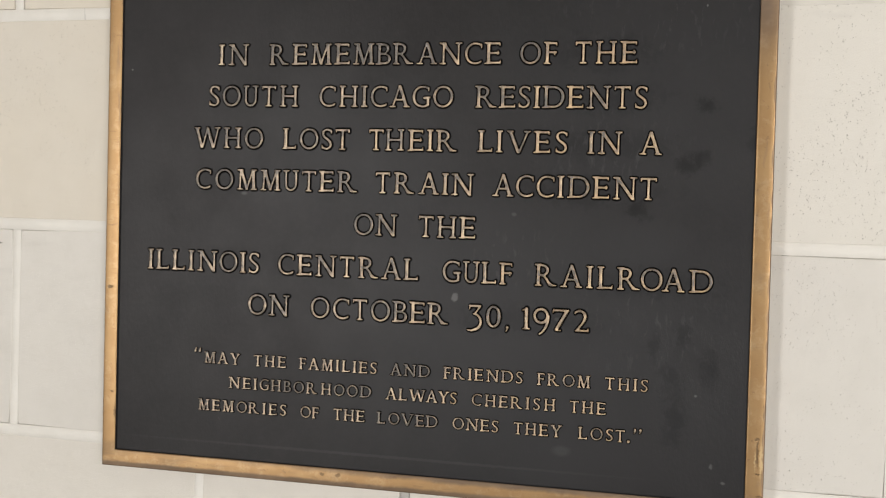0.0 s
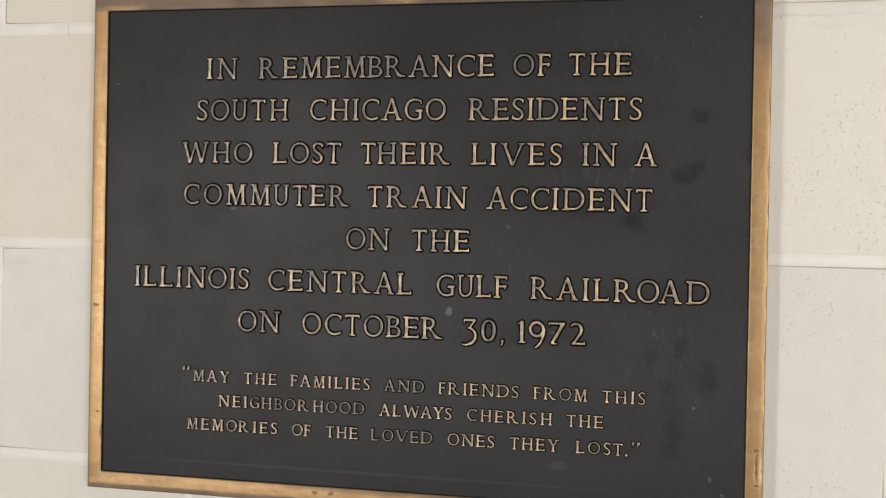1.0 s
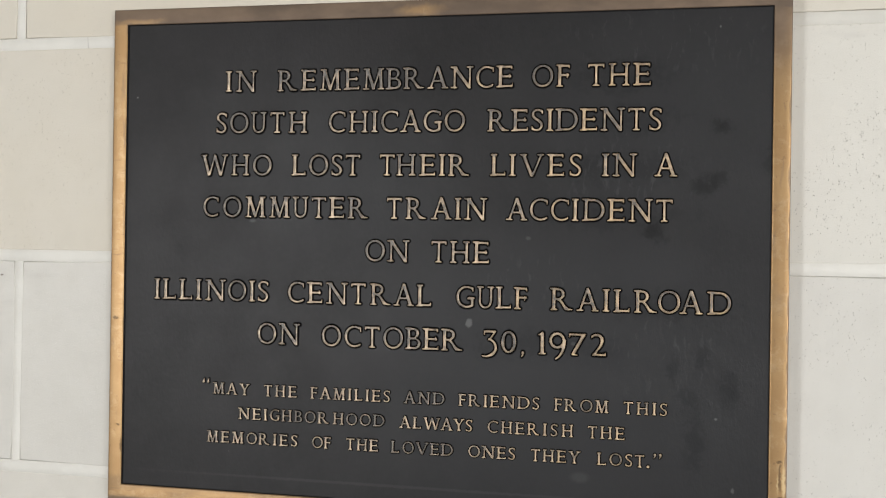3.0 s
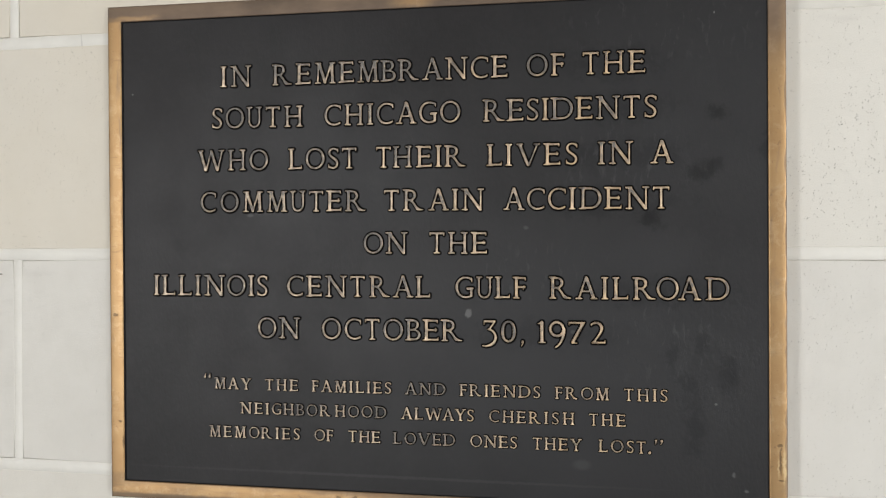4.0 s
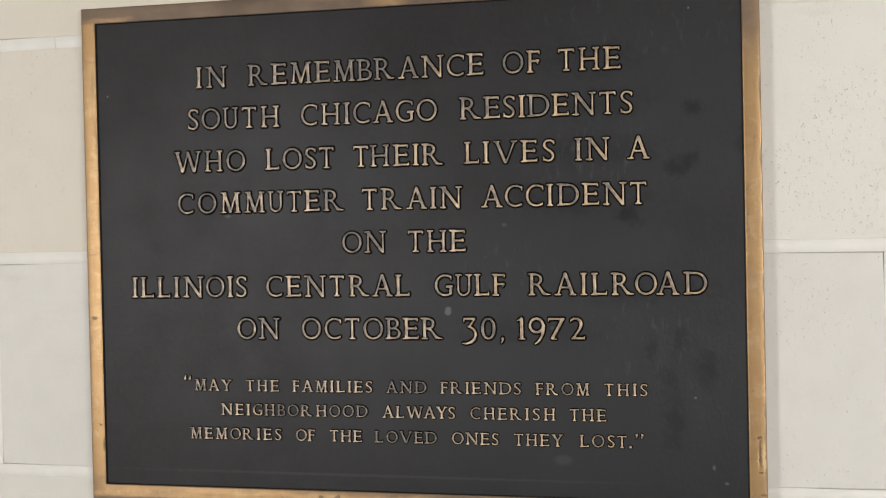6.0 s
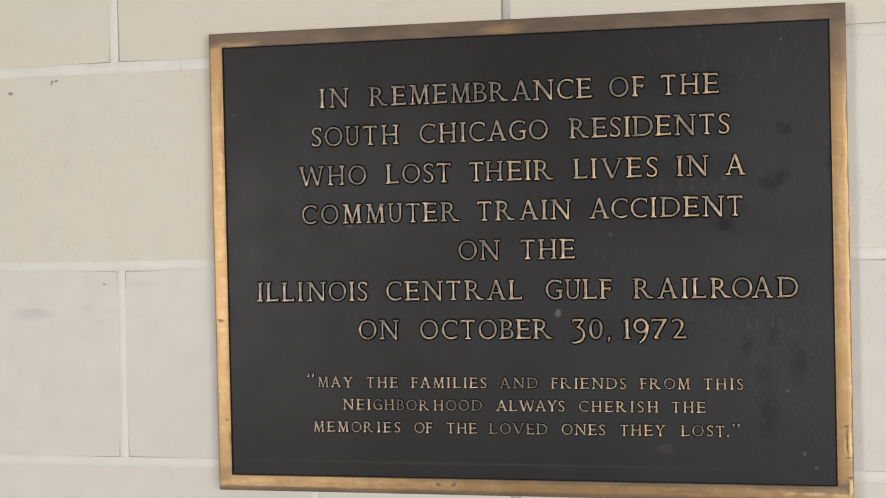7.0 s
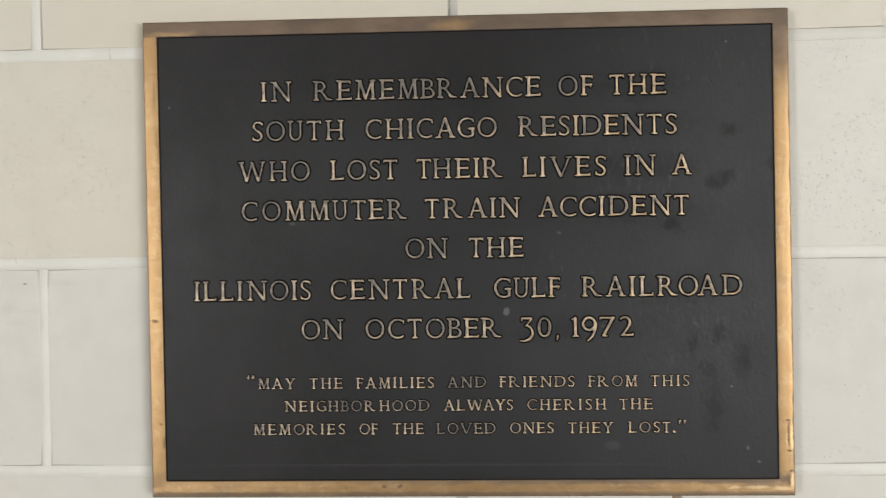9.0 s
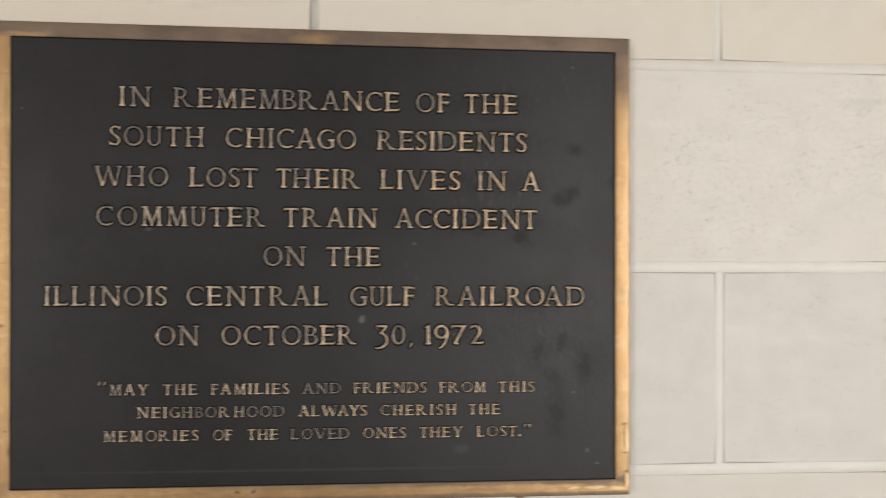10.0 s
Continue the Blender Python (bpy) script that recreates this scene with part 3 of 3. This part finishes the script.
class Glyph:
    """A character drawn as a mask of points that lie inside it. Heights are 0 at the baseline and 1 at the cap line."""

    LOW, HIGH, SUB = -0.36, 1.56, 3

    def __init__(self, width, cells):
        self.width, self.step, self.large, self.skirt = width, 1 / cells, cells > 36, 7 if cells > 36 else 5
        self.nx, self.nz = int((width + 0.3) * cells) + 1, int((self.HIGH - self.LOW) * cells) + 1
        fine = self.step / self.SUB
        xs = -0.15 + fine * (np.arange(self.nx * self.SUB) + 0.5)
        zs = self.LOW + fine * (np.arange(self.nz * self.SUB) + 0.5)
        self.x, self.z = np.meshgrid(xs, zs)
        self.inside = np.zeros(self.x.shape, bool)

    def font(self, char, left, right, sharpen=True):
        tris, low, high = font_triangles(char)
        scale = (right - left) / (high - low)
        for tri in tris:
            (ax, az), (bx, bz), (cx, cz) = [((x - low) * scale + left, z) for x, z in tri]
            one = (bx - ax) * (self.z - az) - (bz - az) * (self.x - ax)
            two = (cx - bx) * (self.z - bz) - (cz - bz) * (self.x - bx)
            three = (ax - cx) * (self.z - cz) - (az - cz) * (self.x - cx)
            self.inside |= ((one >= 0) & (two >= 0) & (three >= 0)) | ((one <= 0) & (two <= 0) & (three <= 0))
        if sharpen:  # level strokes thinner than upright ones
            m = self.inside
            for step in (1, 2, -1, -2):
                m = m & np.roll(self.inside, step, 0)
            self.inside = m

    def slab(self, x0, x1, z0, z1):
        self.inside |= (self.x > x0) & (self.x < x1) & (self.z > z0) & (self.z < z1)

    def stroke(self, points, start=STEM, end=None):
        """A stroke through points, its thickness going from start to end."""
        end = start if end is None else end
        for i, ((ax, az), (bx, bz)) in enumerate(zip(points, points[1:])):
            dx, dz = bx - ax, bz - az
            f = np.clip(((self.x - ax) * dx + (self.z - az) * dz) / (dx * dx + dz * dz), 0, 1)
            thick = start + (end - start) * (i + f) / (len(points) - 1)
            self.inside |= np.hypot(self.x - ax - f * dx, self.z - az - f * dz) < thick / 2

    def arc(self, x, z, rx, rz, a0, a1, start=STEM, end=None):
        self.stroke([(x + rx * math.cos(radians(a)), z + rz * math.sin(radians(a))) for a in np.linspace(a0, a1, 14)], start, end)

    def mesh(self, name, material):
        """A relief of unit depth: slightly rounded worn tops, drafted sides."""
        s = self.SUB
        f = self.inside.reshape(self.nz, s, self.nx, s).mean((1, 3))
        soften = lambda a: sum(w * np.roll(np.roll(a, i, 0), j, 1) for i, j, w in ((0, 0, 4), (1, 0, 2), (-1, 0, 2), (0, 1, 2), (0, -1, 2), (1, 1, 1), (1, -1, 1), (-1, 1, 1), (-1, -1, 1))) / 16
        f = soften(f)
        wide = f
        for _ in range(self.skirt):
            wide = soften(wide)
        dome = f
        for _ in range(4 if self.large else 2):
            dome = soften(dome)
        dome = np.clip((dome - 0.3) / (0.55 if self.large else 0.4), 0, 1)
        f = np.clip((f - (0.35 if self.large else 0.14)) / 0.58, 0, 1)
        # a low skirt spreads past the outline to carry the painted shade
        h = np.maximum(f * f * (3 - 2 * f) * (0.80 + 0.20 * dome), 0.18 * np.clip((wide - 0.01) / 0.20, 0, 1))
        use = h > 0.002
        grown = use.copy()
        for axis in (0, 1):
            grown |= np.roll(grown, 1, axis) | np.roll(grown, -1, axis)
        number = -np.ones(grown.shape, int)
        number[grown] = np.arange(grown.sum())
        rows, cols = np.nonzero(grown)
        verts = np.stack([-0.15 + self.step * (cols + 0.5), 0.05 - 1.05 * h[rows, cols], self.LOW + self.step * (rows + 0.5)], -1)
        corner = np.stack([number[:-1, :-1], number[:-1, 1:], number[1:, 1:], number[1:, :-1]], -1).reshape(-1, 4)
        live = np.maximum.reduce([use[:-1, :-1], use[:-1, 1:], use[1:, 1:], use[1:, :-1]]).reshape(-1)
        corner = corner[live & (corner >= 0).all(1)]
        mesh = bpy.data.meshes.new(name)
        mesh.from_pydata(verts.tolist(), [], corner.tolist())
        mesh.shade_smooth()
        mesh.materials.append(material)
        return mesh


# for each letter: its width, stems that carry a foot or a head serif (0 at the first stem, 1 at the last), which side
# of the letter has an inset for serifs, and the upright ticks that end its arms (place, from, to)
SHAPES = {}


def shape(char, width, feet=(), heads=(), inset=(SERIF, SERIF), ticks=(), stem=STEM):
    SHAPES[char] = (width, feet, heads, inset, ticks, stem)


shape("A", 0.95, feet=(-0.03, 1.0), inset=(0.06, 0.06))
shape("B", 0.725, feet=(-0.04,), heads=(-0.04,), inset=(0.06, 0))
shape("C", 0.85, inset=(0, 0.02), ticks=((0.81, 0.70, 0.95),))
shape("D", 0.99, feet=(-0.03,), heads=(-0.03,), inset=(0.06, 0))
shape("E", 0.76, feet=(-0.04,), heads=(-0.04,), inset=(0.06, 0.05), ticks=((0.68, 0.80, 1.0), (0.59, 0.40, 0.64), (0.72, 0.0, 0.21)))
shape("F", 0.61, feet=(0.0,), heads=(-0.04,), inset=(0.07, 0.02), ticks=((0.57, 0.79, 1.0), (0.49, 0.37, 0.62)))
shape("G", 0.875, inset=(0, 0.04), ticks=((0.80, 0.72, 0.95),))
shape("H", 0.975, feet=(0, 1), heads=(0, 1))
shape("I", 0.31, feet=(0.5,), heads=(0.5,), inset=(0.08, 0.08))
shape("L", 0.72, feet=(-0.03,), heads=(0,), inset=(0.07, 0.02), ticks=((0.675, 0, 0.22),))
shape("M", 1.045, feet=(0.01, 0.99), heads=(0.03, 0.97), inset=(0.06, 0.06))
shape("N", 1.05, feet=(0,), heads=(-0.02, 1), inset=(0.07, 0.06))
shape("O", 0.985, inset=(0, 0))
shape("R", 1.03, feet=(0,), heads=(-0.03,), inset=(0.07, 0.20))
shape("S", 0.575, inset=(0.02, 0.02), ticks=((0.52, 0.74, 0.96), (0.05, 0.03, 0.27)))
shape("T", 0.745, feet=(0.5,), inset=(0.01, 0.01), ticks=((0.035, 0.79, 1.0), (0.71, 0.79, 1.0)))
shape("U", 0.765, heads=(0, 1), inset=(0.06, 0.06))
shape("V", 1.09, heads=(0.02, 0.98), inset=(0.05, 0.05))
shape("W", 1.41, heads=(0.02, 0.98), inset=(0.05, 0.05))
shape("Y", 0.935, feet=(0.5,), heads=(0.03, 0.97), inset=(0.05, 0.05))
shape("0", 0.715, inset=(0, 0))
shape("2", 0.73, inset=(0.02, 0.03), ticks=((0.695, 0.0, 0.2),))
shape("7", 0.88, inset=(0.03, 0.02), ticks=((0.06, 0.78, 1.0),))
for own, wide in (("1", 0.42), ("3", 0.69), ("9", 0.74), (",", 0.2), (".", 0.28), ("`", 0.84), ("'", 0.88)):
    shape(own, wide)
LETTER_MESHES = {}


def letter_mesh(char, cells):
    if (char, cells) in LETTER_MESHES:
        return LETTER_MESHES[char, cells]
    width, feet, heads, inset, ticks, stem = SHAPES[char]
    g = Glyph(width, cells)
    if char == "1":
        g.stroke([(0.23, 0.07), (0.23, 0.93)], 0.17)
        g.stroke([(0.2, 0.92), (0.04, 0.86)], 0.1, 0.06)
        g.slab(0.05, 0.42, 0, 0.075)
    elif char == "3":
        g.slab(0.1, 0.66, 0.89, 1.0)
        g.slab(0.07, 0.13, 0.76, 1.0)
        g.stroke([(0.62, 0.94), (0.36, 0.6)], 0.09)
        g.arc(0.29, 0.23, 0.36, 0.36, 88, -72, 0.1, 0.15)
        g.stroke([(0.40, -0.11), (0.2, -0.18), (0.0, -0.15)], 0.13, 0.07)
    elif char == "9":
        g.arc(0.37, 0.64, 0.31, 0.31, 0, 360, 0.13)
        g.arc(0.12, 0.62, 0.58, 0.84, 2, -72, 0.16, 0.09)
    elif char in ",`'":
        marks = {",": ((0.11, 0.06, -1),), "`": ((0.18, 1.02, 1), (0.62, 1.02, 1)), "'": ((0.22, 1.08, -1), (0.66, 1.08, -1))}[char]
        for x, z, way in marks:
            big = 0.75 if char == "," else 1.08
            g.stroke([(x, z), (x + 0.001, z + 0.02 * way)], 0.19 * big)
            g.stroke([(x, z), (x + 0.01 * big, z + 0.12 * way * big), (x + 0.08 * way * big, z + 0.28 * way * big)], 0.15 * big, 0.06)
    elif char == ".":
        g.stroke([(0.14, 0.09), (0.141, 0.09)], 0.24)
    else:
        left, right = inset[0], width - inset[1]
        mid = (left + right) / 2
        pens = {
            "A": ((left + 0.05, 0, mid - 0.02, 1.02, THIN), (right - 0.07, 0, mid - 0.03, 1.02, STEM), (left + 0.16, 0.36, right - 0.19, 0.36, 0.085)),
            "V": ((left + 0.07, 1, mid + 0.01, 0, STEM), (right - 0.05, 1, mid + 0.03, 0, THIN)),
            "W": ((left + 0.07, 1, 0.26 * width + 0.06, 0, STEM), (mid + 0.02, 0.98, 0.26 * width + 0.08, 0, THIN), (mid, 0.98, 0.74 * width, 0, STEM), (right - 0.05, 1, 0.74 * width + 0.02, 0, THIN)),
            "M": ((left + 0.08, 0, left + 0.12, 1, THIN), (left + 0.13, 1, mid, 0.06, STEM), (mid, 0.06, right - 0.14, 1, THIN), (right - 0.13, 1, right - 0.08, 0, STEM)),
            "N": ((left + 0.1, 0, left + 0.1, 1, THIN), (left + 0.07, 1, right - 0.09, 0.02, STEM), (right - 0.08, 1, right - 0.08, 0.0, THIN)),
            "Y": ((left + 0.08, 1, mid, 0.45, STEM), (right - 0.07, 1, mid + 0.01, 0.45, THIN), (mid, 0, mid, 0.47, STEM)),
        }.get(char, ())
        for x0, z0, x1, z1, thick in pens:
            g.stroke([(x0, z0), (x1, z1)], thick)
        if pens:
            g.inside &= (g.z > (-0.02 if char in "VWN" else 0)) & (g.z < (1.03 if char == "A" else 1))
        else:
            g.font(char, left, right)
        if char == "R":
            g.stroke([(right - 0.16, 0.14), (right - 0.02, 0.055), (width - 0.03, 0.05)], 0.14, 0.06)
        if char == "G":
            g.slab(0.55, 0.9, 0.42, 0.50)
        if char == "7":
            g.slab(0.16, 0.46, 0, 0.07)
        for where, z0, z1 in [(f, 0.0, 0.07) for f in feet] + [(f, 0.93, 1.0) for f in heads]:
            x = left + stem / 2 + where * (right - left - stem)
            g.slab(x - stem / 2 - SERIF, x + stem / 2 + SERIF, z0, z1)
            tip = 0.02 if z0 < 0.5 else -0.02
            g.slab(x - stem / 2 - SERIF * 0.5, x + stem / 2 + SERIF * 0.5, z0 + tip, z1 + tip)
        for x, z0, z1 in ticks:
            g.stroke([(x, z0 + 0.03), (x, z1 - 0.03)], 0.062)
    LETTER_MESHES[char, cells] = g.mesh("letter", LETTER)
    return LETTER_MESHES[char, cells]


# how bright the face of each kind of letter is: straight strokes brighter, round bowls dull
DULL = {"O": 0.32, "D": 0.42, "N": 0.5, "A": 0.5, "V": 0.25, "H": 0.6, "R": 0.5, "B": 0.3, "G": 0.6, "U": 0.4, "M": 0.55, "C": 0.65, "0": 0.3, "W": 0.6, "`": 0.15, "'": 0.5, ",": 0.35}
rub = random.Random(7)


def line(base, cap, *words):
    """One line of raised letters: its baseline and cap height, then each word with its runs of letters: how many, left end, right end, from the plaque's middle."""
    small = cap < 0.014
    for word, *runs in words:
        done = 0
        for count, low, high in runs:
            run = word[done:done + count]
            widths = [SHAPES[c][0] * cap for c in run]
            gap = (high - low - sum(widths)) / max(1, count - 1)
            x = low
            for i, (char, wide) in enumerate(zip(run, widths), done):
                ob = new("letter", letter_mesh(char, 28 if small else 44))
                ob.parent = plaque
                ob.location = (x, FIELD_Y, base + skew(x, base) + rub.uniform(-0.0001, 0.0001))
                ob.scale = (cap, 0.0021 if small else 0.0022, cap if small else cap * 1.035)
                ob.rotation_euler = (0, 0.0020 + 0.0167 * base + radians(rub.uniform(-0.4, 0.4)), 0)
                # large letters grow brighter, and all letters more golden, towards the right
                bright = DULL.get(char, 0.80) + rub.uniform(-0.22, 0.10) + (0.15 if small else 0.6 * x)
                if (word == "NEIGHBORHOOD" and 4 < i) or word in ("LOVED", "AND"):
                    bright = 0.04 if char not in "RH" else 0.35
                if word == "REMEMBRANCE" and 2 < i < 8:
                    bright -= 0.3
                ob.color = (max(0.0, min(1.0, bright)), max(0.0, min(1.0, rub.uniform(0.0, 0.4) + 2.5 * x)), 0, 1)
                x += wide + gap
            done += count


line(0.1479, 0.0183, ("IN", (2, -0.1900, -0.1607)), ("REMEMBRANCE", (4, -0.1395, -0.0624), (3, -0.0590, -0.0031), (4, 0.0002, 0.0751)), ("OF", (2, 0.0913, 0.1234)), ("THE", (3, 0.1387, 0.1909)))
line(0.1106, 0.0184, ("SOUTH", (2, -0.1990, -0.1674), (3, -0.1644, -0.1107)), ("CHICAGO", (4, -0.0906, -0.0264), (3, -0.0236, 0.0334)), ("RESIDENTS", (3, 0.0536, 0.1016), (3, 0.1043, 0.1473), (3, 0.1500, 0.2001)))
line(0.0726, 0.0183, ("WHO", (3, -0.2127, -0.1442)), ("LOST", (4, -0.1245, -0.0606)), ("THEIR", (2, -0.0426, -0.0097), (3, -0.0058, 0.0383)), ("LIVES", (2, 0.0568, 0.0785), (3, 0.0823, 0.1346)), ("IN", (2, 0.1516, 0.1799)), ("A", (1, 0.1955, 0.2136)))
line(0.0351, 0.0182, ("COMMUTER", (4, -0.2104, -0.1263), (4, -0.1228, -0.0522)), ("TRAIN", (2, -0.0354, 0.0008), (3, 0.0053, 0.0536)), ("ACCIDENT", (4, 0.0715, 0.1326), (4, 0.1363, 0.2101)))
line(-0.0021, 0.0183, ("ON", (2, -0.0545, -0.0147)), ("THE", (3, 0.0053, 0.0568)))
line(-0.0402, 0.0183, ("ILLINOIS", (4, -0.2578, -0.2106), (4, -0.2065, -0.1449)), ("CENTRAL", (4, -0.1264, -0.0534), (3, -0.0489, 0.0064)), ("GULF", (4, 0.0284, 0.0904)), ("RAILROAD", (4, 0.1104, 0.1766), (3, 0.1803, 0.2350), (1, 0.2398, 0.2579)))
line(-0.0776, 0.0183, ("ON", (2, -0.1549, -0.1149)), ("OCTOBER", (4, -0.0937, -0.0186), (3, -0.0159, 0.0350)), ("30,", (3, 0.0519, 0.0888)), ("1972", (4, 0.0996, 0.1575)))
line(-0.1242, 0.0103, ("`MAY", (4, -0.2086, -0.1616)), ("THE", (3, -0.1476, -0.1163)), ("FAMILIES", (4, -0.1031, -0.0650), (4, -0.0621, -0.0295)), ("AND", (3, -0.0166, 0.0194)), ("FRIENDS", (4, 0.0321, 0.0675), (3, 0.0703, 0.1021)), ("FROM", (4, 0.1149, 0.1600)), ("THIS", (4, 0.1726, 0.2081)))
line(-0.1458, 0.0103, ("NEIGHBORHOOD", (4, -0.1719, -0.1323), (4, -0.1305, -0.0852), (4, -0.0818, -0.0343)), ("ALWAYS", (3, -0.0203, 0.0158), (3, 0.0169, 0.0444)), ("CHERISH", (4, 0.0580, 0.1029), (3, 0.1055, 0.1312)), ("THE", (3, 0.1434, 0.1739)))
line(-0.1676, 0.0103, ("MEMORIES", (4, -0.2023, -0.1536), (4, -0.1518, -0.1148)), ("OF", (2, -0.1010, -0.0833)), ("THE", (3, -0.0690, -0.0397)), ("LOVED", (2, -0.0279, -0.0073), (3, -0.0056, 0.0276)), ("ONES", (4, 0.0413, 0.0821)), ("THEY", (4, 0.0956, 0.1373)), ("LOST.'", (3, 0.1515, 0.1805), (3, 0.1826, 0.2055)))

# ---- blocks and joints of the north wall ----
FULL = [block_mesh(BLOCK_LONG, s) for s in range(4)]
HALF = [block_mesh(BLOCK_LONG / 2, s) for s in range(4, 6)]
lay = random.Random(11)
COURSES = 14
JOINT_MESHES = {}
PITTED = {5: 0.35, 6: 0.55, 7: 0.95, 8: 0.55}  # how open the face of the blocks is, course by course
CREAM = {5: 0.25, 6: 0.0, 7: 0.8, 8: 1.0}  # how creamy it is tinted
for course in range(COURSES):
    z = COURSE * (course + 0.5)
    shift = 0.0 if course % 2 == 0 else BLOCK_LONG / 2
    edges = [shift + BLOCK_LONG * k for k in range(-7, 8) if abs(shift + BLOCK_LONG * k) < WALL_X]
    if course == 5:
        edges = sorted(edges + [0.0])
    if course == 8:  # laid a little short
        edges = [x - 0.0026 if x else x for x in edges]
    for x0, x1 in zip(edges, edges[1:]):
        ob = new("block", lay.choice(HALF if x1 - x0 < 0.3 else FULL))
        ob.parent = wall
        ob.location = ((x0 + x1) / 2, lay.uniform(-0.0002, 0.0002), z)
        bright = course == 7 and 0 < x0 < 0.3  # one block is set lighter, the stronger light there put into its colour
        ob.color = (1.15 if bright else 0.95 if course == 6 and 0 < x1 < 1 else PITTED.get(course, 0.5) * lay.uniform(0.9, 1.15), 0 if bright else CREAM.get(course, 0.3), 0.4 if bright else 0, 1)
    for x in edges:
        plain = abs(x) > 1.2 or abs(z - 1.42) > 0.6
        material = GREY_JOINT if x == 0 and course in (5, 8) else BROWN_JOINT if course == 5 and abs(x - 0.2032) < 0.01 else DULL_JOINT if course == 8 and abs(x - 0.4064) < 0.01 else MORTAR
        key = lay.randrange(3) if plain else None
        if key in JOINT_MESHES:
            ob = new("mortar_joint", JOINT_MESHES[key])
            ob.parent = wall
        else:
            ob = joint_strip("mortar_joint", COURSE - 0.0085, {GREY_JOINT: 0.0079, BROWN_JOINT: 0.0070}.get(material, 0.0094 if x < 0 else 0.0086), material, True, lay.uniform(0, 40), 0.0004 if x < 0.1 else 0.0006)
            if plain:
                JOINT_MESHES[key] = ob.data
        ob.location = (x, 0, z)
for course in range(1, COURSES):
    for low, high in ((-WALL_X + 0.005, 0.0), (0.0, WALL_X - 0.005)):
        material = DULL_JOINT if course == 8 and low == 0 else MORTAR
        ob = joint_strip("mortar_joint", high - low, 0.0116 if low < 0 else 0.0107, material, False, lay.uniform(0, 40), 0.0002 if low < 0 else 0.0003)
        ob.location = ((low + high) / 2, 0, COURSE * course)
